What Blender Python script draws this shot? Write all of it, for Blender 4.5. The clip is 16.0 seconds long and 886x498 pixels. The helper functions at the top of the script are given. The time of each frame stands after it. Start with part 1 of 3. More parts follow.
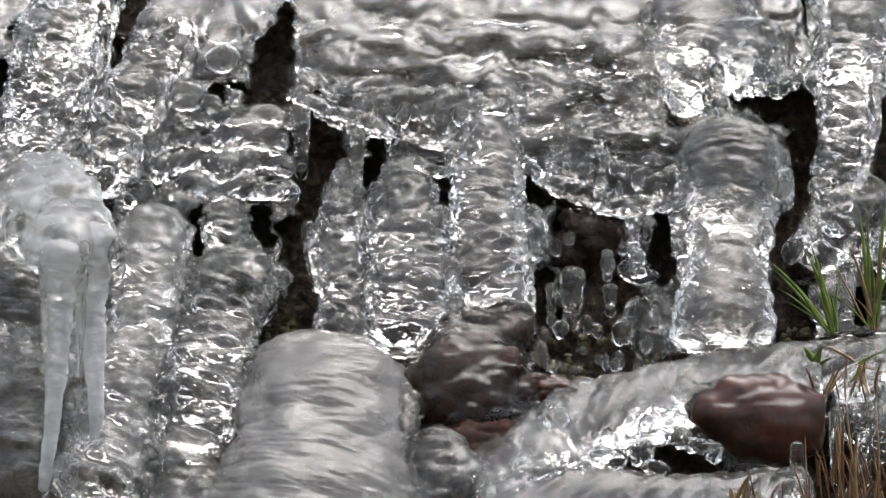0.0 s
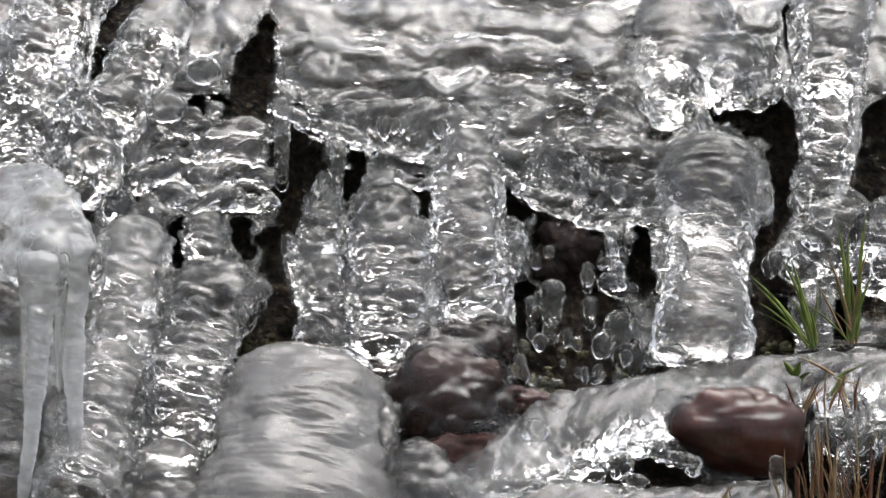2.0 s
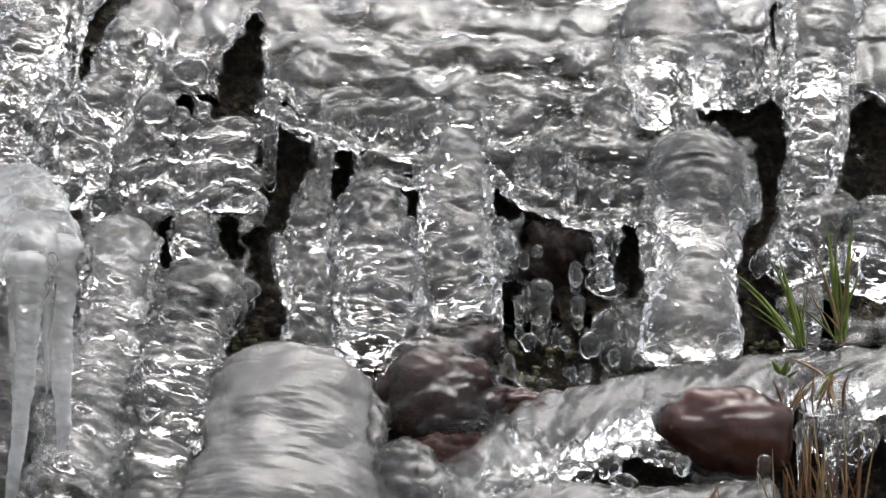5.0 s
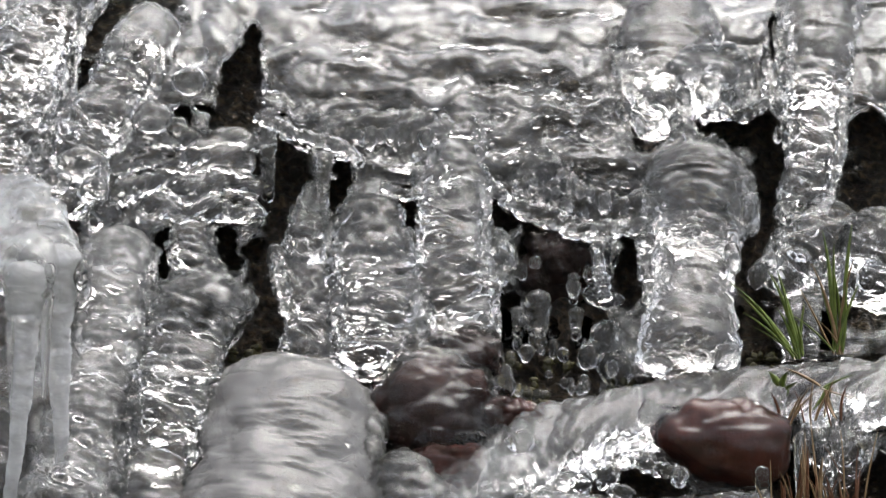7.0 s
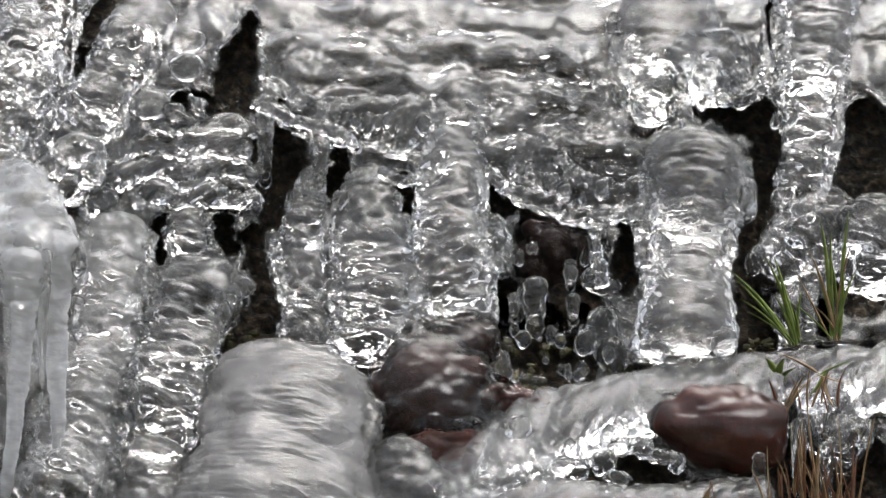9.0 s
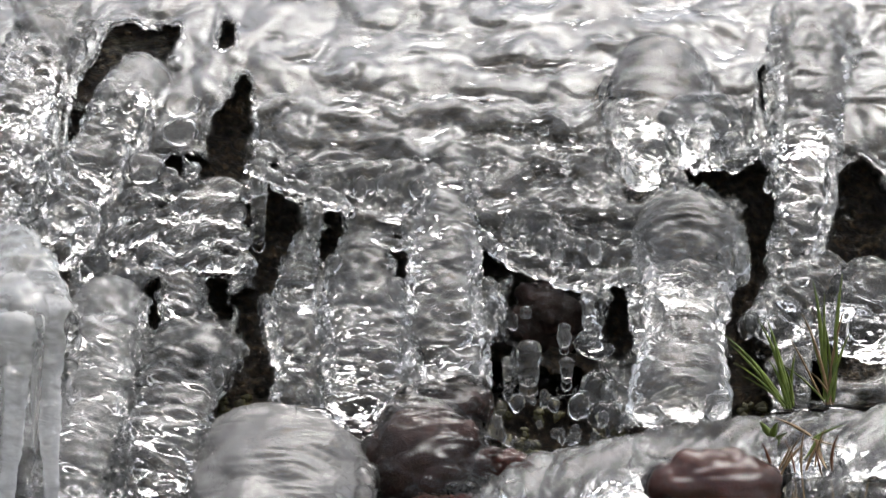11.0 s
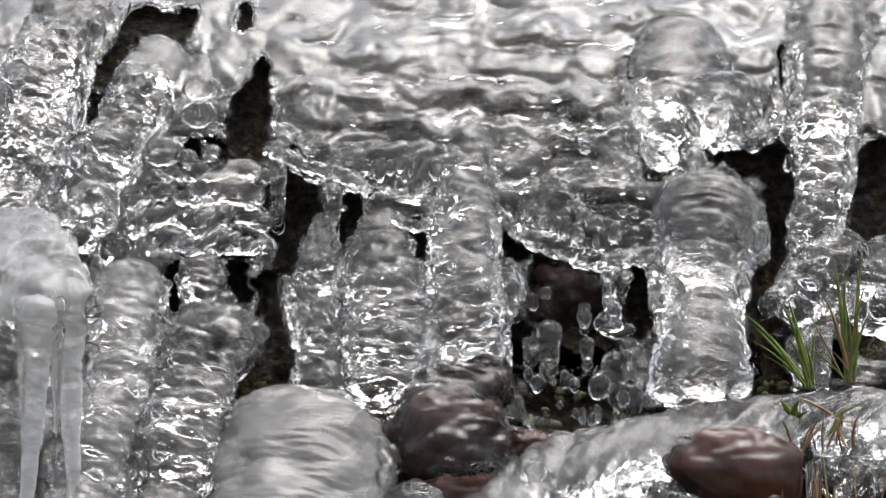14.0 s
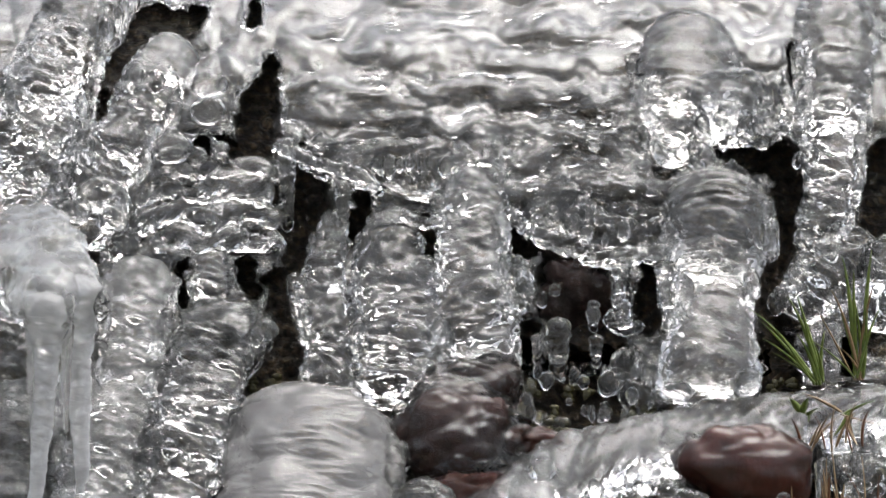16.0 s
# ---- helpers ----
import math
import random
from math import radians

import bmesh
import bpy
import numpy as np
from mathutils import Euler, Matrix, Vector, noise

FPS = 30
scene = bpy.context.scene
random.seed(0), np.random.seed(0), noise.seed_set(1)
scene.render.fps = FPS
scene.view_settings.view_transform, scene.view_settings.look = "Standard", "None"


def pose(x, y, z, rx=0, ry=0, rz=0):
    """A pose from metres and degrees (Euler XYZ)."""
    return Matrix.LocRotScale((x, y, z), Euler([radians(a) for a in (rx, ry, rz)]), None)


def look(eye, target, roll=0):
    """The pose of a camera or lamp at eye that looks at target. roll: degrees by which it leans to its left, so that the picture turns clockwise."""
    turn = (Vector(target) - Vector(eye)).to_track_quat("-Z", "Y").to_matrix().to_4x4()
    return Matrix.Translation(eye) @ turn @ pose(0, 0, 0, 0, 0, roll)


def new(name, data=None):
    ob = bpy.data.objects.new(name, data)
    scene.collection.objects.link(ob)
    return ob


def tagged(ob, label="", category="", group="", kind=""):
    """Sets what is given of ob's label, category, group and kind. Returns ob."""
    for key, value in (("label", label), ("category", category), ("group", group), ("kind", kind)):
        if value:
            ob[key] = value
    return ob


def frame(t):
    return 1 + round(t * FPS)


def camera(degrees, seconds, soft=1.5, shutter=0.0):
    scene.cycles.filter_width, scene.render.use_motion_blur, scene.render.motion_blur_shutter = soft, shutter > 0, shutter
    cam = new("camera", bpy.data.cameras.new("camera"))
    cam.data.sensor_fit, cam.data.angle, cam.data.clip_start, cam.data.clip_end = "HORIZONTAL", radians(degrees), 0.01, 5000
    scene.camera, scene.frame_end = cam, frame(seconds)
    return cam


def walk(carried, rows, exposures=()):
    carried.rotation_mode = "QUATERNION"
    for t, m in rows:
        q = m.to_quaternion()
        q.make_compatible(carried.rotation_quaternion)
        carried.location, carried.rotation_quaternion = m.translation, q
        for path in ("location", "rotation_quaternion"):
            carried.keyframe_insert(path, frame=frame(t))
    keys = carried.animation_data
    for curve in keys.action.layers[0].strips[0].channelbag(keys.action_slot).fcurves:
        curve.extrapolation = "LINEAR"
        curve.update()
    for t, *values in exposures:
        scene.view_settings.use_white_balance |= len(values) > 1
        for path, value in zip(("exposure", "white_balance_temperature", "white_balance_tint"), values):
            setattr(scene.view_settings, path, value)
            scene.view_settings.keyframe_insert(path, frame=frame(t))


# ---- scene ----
# A spring frozen over a steep bank, filmed close with a long lens that pans a little by hand.
# ---------------------------------------------------------------- camera
DIST, TILT = 1.673, -12.0
MM3 = 0.0003                      # working unit on the bank: 0.3 mm
CENTRE = Vector((0.0, 0.0, 0.65))  # middle of the bank that is filmed
AHEAD = Vector((0, math.cos(radians(TILT)), math.sin(radians(TILT))))
UP = Vector((0, -math.sin(radians(TILT)), math.cos(radians(TILT))))
EYE = CENTRE - AHEAD * DIST
cam = camera(16.0, 16.0, soft=1.2)
ROWS = [  # seconds, turn to the left, up, lean
    (0.0, -0.000, -0.000, -0.000),
    (0.5, -0.054, -0.190, -0.007),
    (1.0, -0.103, -0.262, 0.041),
    (1.5, -0.186, -0.104, 0.166),
    (2.0, -0.362, 0.230, 0.178),
    (2.5, -0.456, 0.589, 0.128),
    (3.0, -0.580, 0.535, 0.061),
    (3.5, -0.666, 0.317, -0.006),
    (4.0, -0.598, 0.220, -0.013),
    (4.5, -0.578, 0.202, 0.078),
    (7.0, -0.614, 0.424, 0.210),
    (7.5, -0.781, 0.090, 0.160),
    (8.0, -0.834, -0.087, 0.095),
    (8.5, -0.782, -0.028, 0.188),
    (9.0, -0.668, 0.173, 0.237),
    (9.5, -0.706, 0.737, 0.343),
    (12.0, -0.740, 1.403, 0.035),
    (12.5, -0.504, 1.432, -0.050),
    (13.0, -0.419, 1.362, -0.119),
    (13.5, -0.448, 1.132, -0.141),
    (14.0, -0.425, 0.987, -0.160),
    (14.5, -0.351, 0.985, 0.095),
    (15.0, -0.315, 0.874, -0.182),
    (15.5, -0.305, 0.899, -0.029),
    (16.0, -0.260, 0.937, -0.152),
]
walk(cam, [(t, pose(*EYE, 90 + TILT) @ pose(0, 0, 0, 0, yaw) @ pose(0, 0, 0, pitch) @ pose(0, 0, 0, 0, 0, roll))
           for t, yaw, pitch, roll in ROWS], [(0.0, 1.04), (16.0, 1.04)])

# ---------------------------------------------------------------- sky and sun
SKY, SUN = 0.15, 1.35
world = bpy.data.worlds.new("overcast_sky")
scene.world = world
world.use_nodes = True
wn, wl = world.node_tree.nodes, world.node_tree.links
sky = wn.new("ShaderNodeTexSky")
sky.sky_type, sky.sun_disc = "NISHITA", False
sky.sun_elevation, sky.sun_rotation = radians(70), radians(29)
sky.air_density, sky.dust_density, sky.ozone_density = 1.0, 4.0, 1.0
grey = wn.new("ShaderNodeHueSaturation")
grey.inputs["Saturation"].default_value = 0.4
wl.new(sky.outputs[0], grey.inputs["Color"])
wl.new(grey.outputs[0], wn["Background"].inputs["Color"])
wn["Background"].inputs["Strength"].default_value = SKY
sun = new("sun", bpy.data.lights.new("sun", "SUN"))
sun.data.energy, sun.data.angle, sun.data.color = SUN, radians(55), (1.0, 0.985, 0.97)
sun.matrix_world = look((0.5, 0.9, 3.4), (0, 0, 0.6))


# ---------------------------------------------------------------- materials
def material(name):
    m = bpy.data.materials.new(name)
    m.use_nodes = True
    n, l = m.node_tree.nodes, m.node_tree.links
    n.clear()
    return m, n, l, n.new("ShaderNodeOutputMaterial")


def noise_node(n, l, scale, detail=4.0, rough=0.55, warp=0.0):
    co = n.new("ShaderNodeTexCoord")
    t = n.new("ShaderNodeTexNoise")
    t.inputs["Scale"].default_value, t.inputs["Detail"].default_value = scale, detail
    t.inputs["Roughness"].default_value, t.inputs["Distortion"].default_value = rough, warp
    l.new(co.outputs["Object"], t.inputs["Vector"])
    return t


def ramp(n, l, source, stops):
    r = n.new("ShaderNodeValToRGB")
    e = r.color_ramp.elements
    while len(e) < len(stops):
        e.new(0.5)
    for el, (p, c) in zip(e, stops):
        el.position, el.color = p, (*c, 1)
    l.new(source, r.inputs[0])
    return r


def bump(n, l, sources):
    last = None
    for height, strength, dist in sources:
        b = n.new("ShaderNodeBump")
        b.inputs["Strength"].default_value, b.inputs["Distance"].default_value = strength, dist
        l.new(height, b.inputs["Height"])
        if last:
            l.new(last.outputs[0], b.inputs["Normal"])
        last = b
    return last


def ice(name, cloud=0.3, low=0.0, white=(0.93, 0.925, 0.915), relief=1.0, index=1.31, lines=1.0):
    """Clear ice with clouds of fine bubbles in it; its skin has soft hollows, and fine wavy ridges that run across the flow."""
    m, n, l, out = material(name)
    co, flat = n.new("ShaderNodeTexCoord"), n.new("ShaderNodeMapping")
    flat.inputs["Scale"].default_value = (1.0, 1.0, 2.1)
    l.new(co.outputs["Object"], flat.inputs["Vector"])

    def grain(scale, detail, rough=0.5, warp=0.0):
        t = n.new("ShaderNodeTexNoise")
        for key, value in (("Scale", scale), ("Detail", detail), ("Roughness", rough), ("Distortion", warp)):
            t.inputs[key].default_value = value
        l.new(flat.outputs[0], t.inputs["Vector"])
        return t

    mid, wide, big = grain(95, 1.5, 0.5, 0.8), grain(55, 1.0, 0.5, 0.6), grain(38, 4, 0.6, 0.6)
    times, wave = n.new("ShaderNodeMath"), n.new("ShaderNodeMath")
    times.operation, wave.operation = "MULTIPLY", "SINE"
    times.inputs[1].default_value = 42.0
    l.new(wide.outputs[0], times.inputs[0]), l.new(times.outputs[0], wave.inputs[0])
    bp = bump(n, l, [(mid.outputs[0], 0.07 * relief, 0.002), (wave.outputs[0], 0.16 * lines, 0.0004)])
    p = n.new("ShaderNodeBsdfPrincipled")
    p.inputs["Base Color"].default_value = (*white, 1)
    p.inputs["Roughness"].default_value, p.inputs["IOR"].default_value = 0.0, index
    clear = ramp(n, l, big.outputs[0], [(0.3, (1 - low,) * 3), (0.7, (1 - cloud,) * 3)])
    l.new(clear.outputs[0], p.inputs["Transmission Weight"])
    l.new(bp.outputs[0], p.inputs["Normal"])
    l.new(p.outputs[0], out.inputs["Surface"])
    return m


def solid(name, stops, scale=60, rough=0.5, relief=(0.6, 0.002), coat=0.0, fine=400, spec=0.5):
    """A surface whose colour runs through stops by a noise, with relief at two scales."""
    m, n, l, out = material(name)
    big, small = noise_node(n, l, scale, 6, 0.62, 0.3), noise_node(n, l, fine, 4)
    p = n.new("ShaderNodeBsdfPrincipled")
    col = ramp(n, l, big.outputs[0], stops)
    mixc = n.new("ShaderNodeMix")
    mixc.data_type, mixc.blend_type = "RGBA", "OVERLAY"
    mixc.inputs[0].default_value = 0.5
    l.new(col.outputs[0], mixc.inputs[6]), l.new(small.outputs[0], mixc.inputs[7])
    l.new(mixc.outputs[2], p.inputs["Base Color"])
    p.inputs["Roughness"].default_value = rough
    p.inputs["Specular IOR Level"].default_value = spec
    p.inputs["Coat Weight"].default_value, p.inputs["Coat Roughness"].default_value = coat, 0.06
    bp = bump(n, l, [(big.outputs[0], relief[0], relief[1]), (small.outputs[0], 0.4, 0.0006)])
    l.new(bp.outputs[0], p.inputs["Normal"])
    l.new(p.outputs[0], out.inputs["Surface"])
    return m


ICE_CLEAR = ice("clear_ice", 0.05, 0.0)
ICE_GREY = ice("grey_ice", 0.07, 0.0)
ICE_WHITE = ice("cloudy_ice", 0.16, 0.03)
ICE_FLOW = ice("flowing_ice_sheet", 0.07, 0.0)
ICE_GLAZE = ice("ice_glaze", 0.02, 0.0, white=(0.84, 0.79, 0.75), relief=0.8)
ICE_LOBE = ice("smooth_grey_ice", 0.36, 0.18, white=(0.44, 0.43, 0.42), relief=0.8)
ICE_BRIGHT = ice("bright_ice", 0.11, 0.0, white=(0.97, 0.97, 0.97))
ICE_MILK = ice("milky_ice", 0.5, 0.3, white=(0.95, 0.95, 0.95), relief=1.2)
WATER = ice("water", 0.0, 0.0, relief=0.15, index=1.33, lines=0.0)
BROWN_WATER = ice("peaty_water", 0.0, 0.0, white=(0.26, 0.21, 0.15), relief=0.3, index=1.33, lines=0.0)
ROCK = solid("wet_dark_rock", [(0.32, (0.006, 0.005, 0.004)), (0.5, (0.034, 0.025, 0.016)), (0.68, (0.15, 0.105, 0.06))], 190, 0.42, (1.0, 0.014), 0.0, 500, 0.45)
BROWN_STONE = solid("red_brown_stone", [(0.3, (0.010, 0.004, 0.0035)), (0.55, (0.032, 0.012, 0.009)), (0.8, (0.07, 0.03, 0.024))], 60, 0.5, (0.8, 0.005), 0.0, 400, 0.2)
RED_STONE = solid("red_stone", [(0.3, (0.024, 0.005, 0.003)), (0.55, (0.06, 0.011, 0.006)), (0.8, (0.12, 0.03, 0.014))], 45, 0.35, (0.3, 0.003), 0.0, 400, 0.3)
GRASS = solid("green_grass", [(0.3, (0.05, 0.085, 0.012)), (0.7, (0.16, 0.2, 0.035))], 90, 0.45, (0.1, 0.0005))
STRAW = solid("dry_grass", [(0.3, (0.13, 0.08, 0.035)), (0.7, (0.32, 0.21, 0.11))], 90, 0.6, (0.2, 0.0005))
RUST = solid("rust_brown_stem", [(0.3, (0.07, 0.024, 0.010)), (0.7, (0.17, 0.07, 0.03))], 90, 0.5, (0.2, 0.0005))
MOSS = solid("moss", [(0.3, (0.016, 0.014, 0.004)), (0.55, (0.05, 0.043, 0.006)), (0.75, (0.2, 0.165, 0.012))], 150, 0.55, (0.8, 0.003))
SOIL = solid("winter_ground", [(0.3, (0.03, 0.026, 0.016)), (0.55, (0.07, 0.065, 0.035)), (0.8, (0.12, 0.10, 0.06))], 3, 0.9, (0.8, 0.03), 0, 40)


# ---------------------------------------------------------------- the bank's own coordinates
def lie(y):
    """How far the bank stands out at height y: it slopes down towards the viewer."""
    return 0.75 * (y - 441) - 0.0028 * max(0, 130 - y) ** 2


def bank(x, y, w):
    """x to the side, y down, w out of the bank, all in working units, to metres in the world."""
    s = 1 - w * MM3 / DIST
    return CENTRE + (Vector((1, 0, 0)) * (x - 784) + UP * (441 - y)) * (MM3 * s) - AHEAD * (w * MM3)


def fbm(x, y, z=0.0, octaves=3):
    return noise.fractal(Vector((x, y, z)), 0.9, 2.1, octaves, noise_basis="PERLIN_ORIGINAL")


def smooth(a, b, x):
    t = min(1, max(0, (x - a) / (b - a)))
    return t * t * (3 - 2 * t)


def object_from(name, verts, faces, mat, parent=None, label="", category="", group="", kind=""):
    """One mesh object with its origin at the foot of the thing."""
    v = np.array([tuple(p) for p in verts])
    foot = Vector((v[:, 0].mean(), v[:, 1].mean(), v[:, 2].min()))
    base = parent.matrix_world.translation if parent else Vector()
    me = bpy.data.meshes.new(name)
    me.from_pydata([tuple(p) for p in v - np.array(foot)], [], faces)
    if len(v) < 60000:
        bm = bmesh.new()
        bm.from_mesh(me)
        bmesh.ops.recalc_face_normals(bm, faces=bm.faces)
        bm.to_mesh(me)
        bm.free()
    me.polygons.foreach_set("use_smooth", [True] * len(me.polygons))
    me.materials.append(mat)
    ob = new(name, me)
    if parent:
        ob.parent = parent
    ob.location = foot - base
    ob.matrix_world = Matrix.Translation(foot) if not parent else ob.matrix_world
    if parent:
        ob.matrix_basis = Matrix.Translation(foot - base)
    return tagged(ob, label, category, group, kind)


def holder(name, at, label, category, group="", kind=""):
    ob = new(name)
    ob.empty_display_size = 0.01
    ob.matrix_world = Matrix.Translation(at)
    return tagged(ob, label, category, group, kind)


def spline(path, step):
    """Even steps along a smooth line through path's points (any number of values each)."""
    p = [np.array(q, float) for q in path]
    p = [2 * p[0] - p[1]] + p + [2 * p[-1] - p[-2]]
    rows = []
    for i in range(1, len(p) - 2):
        n = max(2, int(np.linalg.norm((p[i + 1] - p[i])[:2]) / step))
        for k in range(n):
            t = k / n
            rows.append(0.5 * (2 * p[i] + (p[i + 1] - p[i - 1]) * t + (2 * p[i - 1] - 5 * p[i] + 4 * p[i + 1] - p[i + 2]) * t * t
                               + (3 * p[i] - p[i - 1] - 3 * p[i + 1] + p[i + 2]) * t ** 3))
    return rows + [p[-2]]


def tube(path, seed, ripple=0.075, period=24, rough=0.16, flat=0.75, segs=56, step=3, size=40, ends=(0.5, 0.5), slope=True, turn=0.0, chop=0.35, arch=0.75):
    """Vertices and faces of a rippled tube of ice along path: x, y, radius, w above the bank's slope.
    turn leans its broad side back, so that it faces up; arch bows its ripples."""
    rows = spline([(x, y, r, w + (lie(y) if slope else 0)) for x, y, r, w in path], step)
    c = [Vector((r[0], r[1], r[3])) for r in rows]
    rad = [r[2] for r in rows]
    n = len(rows)
    run = [0.0]
    for i in range(1, n):
        run.append(run[-1] + (c[i] - c[i - 1]).length)
    total = run[-1]
    verts, faces = [], []
    for i in range(n):
        t = (c[min(n - 1, i + 1)] - c[max(0, i - 1)]).normalized()
        side = Vector((0, 0, 1)).cross(t)
        side = side.normalized() if side.length > 1e-4 else Vector((1, 0, 0))
        out = t.cross(side).normalized()
        if out.z < 0:
            out = -out
        if turn:
            if side.y < 0:
                side = -side
            a = radians(turn)
            side, out = side * math.cos(a) + out * math.sin(a), out * math.cos(a) - side * math.sin(a)
        r = rad[i]
        a, b = run[i] / (r * ends[0] + 1e-6), (total - run[i]) / (r * ends[1] + 1e-6)
        cap = min(1, math.sqrt(max(0.0, 1 - (1 - min(1, a)) ** 2))) * min(1, math.sqrt(max(0.0, 1 - (1 - min(1, b)) ** 2)))
        for k in range(segs):
            th = 2 * math.pi * k / segs
            cs, sn = math.cos(th), math.sin(th)
            ph = (run[i] + arch * r * sn) / period + 1.1 * fbm(run[i] * 0.012 + seed, cs * 0.5, sn * 0.5, 2) + chop * fbm(run[i] * 0.03 + seed, cs * 1.6 + chop * 2 * cs, sn * 1.6, 1 + (chop > 0.5))
            swell = 0.9 + 1.1 * fbm(run[i] * 0.014 + seed * 5, cs * 1.3, sn * 1.3, 2)
            wave = (abs(math.sin(math.pi * ph)) ** 0.7 - 0.6) * max(0.15, swell)
            fine = 0.35 * math.sin(2 * math.pi * (run[i] / (period * 0.37) + 2 * fbm(cs, sn, seed + run[i] * 0.01, 1)))
            q = Vector((c[i].x + cs * r, c[i].y * 1.5, sn * r + seed * 90)) / size
            lump = 0.35 * fbm(q.x, q.y, q.z, 1) + 0.8 * (1 - min(1, noise.voronoi(q * 1.5)[0][0] * 1.3) ** 2) - 0.45 + 0.9 * fbm(q.x * 0.4, q.y * 0.3, q.z * 0.4 + 7, 2)
            rr = max(0.02 * r, r * max(cap, 0.02) * (1 + 1.5 * ripple * (wave + fine * 0.12) + 1.3 * rough * lump))
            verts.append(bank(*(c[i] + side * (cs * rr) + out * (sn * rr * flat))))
    for i in range(n - 1):
        for k in range(segs):
            q = (k + 1) % segs
            faces.append((i * segs + k, i * segs + q, (i + 1) * segs + q, (i + 1) * segs + k))
    faces.append(tuple(range(segs - 1, -1, -1)))
    faces.append(tuple((n - 1) * segs + k for k in range(segs)))
    return verts, faces


def blob(x, y, rx, ry, w, seed, rough=0.2, depth=None, rows=14, segs=20, size=None, slope=True, drop=0.0, wave=0.0, facet=0.0):
    """A rounded lump; drop > 0 draws its top out like a hanging drop, wave ripples it, facet breaks it into flats."""
    depth = depth or 0.8 * min(rx, ry)
    size = size or 0.8 * max(rx, ry)
    verts, faces = [], []
    w = w + (lie(y) if slope else 0)
    for i in range(rows + 1):
        la = math.pi * i / rows
        for k in range(segs):
            th = 2 * math.pi * k / segs
            d = Vector((math.sin(la) * math.cos(th), -math.cos(la), math.sin(la) * math.sin(th)))
            g = 1 + rough * fbm(d.x * rx / size + seed * 3.7, d.y * ry / size, d.z * depth / size + seed, 3)
            if facet:
                g *= 1 - facet * min(0.8, noise.voronoi(Vector((d.x, d.y, d.z + seed)) * 1.4)[0][0])
            if wave:
                g += wave * math.sin(d.y * ry / 3.6 + 3.0 * fbm(d.x * 2 + seed, d.y * 2, d.z * 2, 2)) + 1.5 * wave * fbm(d.x * 3, d.y * 4 + seed, d.z * 3, 2)
            nip = 1 - drop * smooth(0.2, -1, d.y)
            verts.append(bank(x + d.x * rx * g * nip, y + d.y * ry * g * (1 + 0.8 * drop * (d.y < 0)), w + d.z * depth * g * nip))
    for i in range(rows):
        for k in range(segs):
            q = (k + 1) % segs
            faces.append((i * segs + k, i * segs + q, (i + 1) * segs + q, (i + 1) * segs + k))
    return verts, faces


def field(x0, x1, y0, y1, step, height):
    """An open sheet over a stretch of the bank; height(x, y) is w above the slope."""
    nx, ny = int((x1 - x0) / step) + 1, int((y1 - y0) / step) + 1
    verts = []
    for j in range(ny):
        for i in range(nx):
            x, y = x0 + i * step, y0 + j * step
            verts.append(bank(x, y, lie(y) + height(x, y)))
    faces = [(j * nx + i, (j + 1) * nx + i, (j + 1) * nx + i + 1, j * nx + i + 1) for j in range(ny - 1) for i in range(nx - 1)]
    return verts, faces


# ---------------------------------------------------------------- the rock and the ice crust on it
HOLLOWS = [  # the gaps in the ice, each a tapering channel: x, y, half width at its top, x, y, half width at its foot
    (290, -62, 26, 350, -40, 32), (380, -75, 14, 350, -40, 20), (285, -50, 22, 258, -15, 14), (480, -80, 12, 470, -55, 14),
    (250, -5, 16, 232, 35, 28), (225, 80, 18, 203, 130, 9), (385, 165, 16, 378, 180, 16), (505, 30, 16, 490, 90, 26), (485, 100, 34, 478, 170, 34), (450, 180, 16, 420, 150, 10),
    (562, 165, 8, 575, 205, 26), (580, 215, 30, 566, 300, 34), (566, 300, 34, 550, 400, 24), (550, 400, 22, 540, 480, 36), (512, 405, 18, 525, 480, 20), (525, 520, 52, 512, 610, 56),
    (668, 228, 8, 664, 290, 19), (664, 290, 20, 650, 325, 12), (778, 312, 22, 782, 345, 18), (352, 378, 14, 345, 420, 18), (345, 420, 18, 335, 470, 14), (460, 375, 14, 470, 420, 14),
    (940, 345, 24, 1000, 345, 14), (1000, 352, 20, 1080, 400, 42), (1040, 400, 60, 1050, 450, 70), (1173, 398, 18, 1174, 480, 24), (950, 490, 26, 955, 620, 34), (1060, 500, 60, 1060, 600, 80), (1000, 640, 50, 1110, 640, 60),
    (1437, 5, 16, 1440, 75, 22), (1330, 185, 18, 1400, 190, 38), (1425, 195, 24, 1420, 300, 26), (1420, 300, 26, 1390, 390, 28), (1388, 400, 26, 1385, 470, 24), (1395, 520, 34, 1400, 590, 38),
    (30, 48, 10, 75, 42, 16), (6, 110, 10, 4, 165, 14), (1600, 200, 40, 1585, 320, 40), (1640, 260, 50, 1620, 360, 40), (1518, 525, 16, 1522, 560, 18), (1060, 818, 22, 1180, 806, 26), (1180, 806, 26, 1250, 822, 26),
    (402, 745, 18, 412, 775, 20), (745, 760, 12, 775, 764, 12), (1470, 800, 40, 1580, 830, 60), (870, 770, 40, 860, 800, 50), (1535, 690, 14, 1568, 700, 12)]


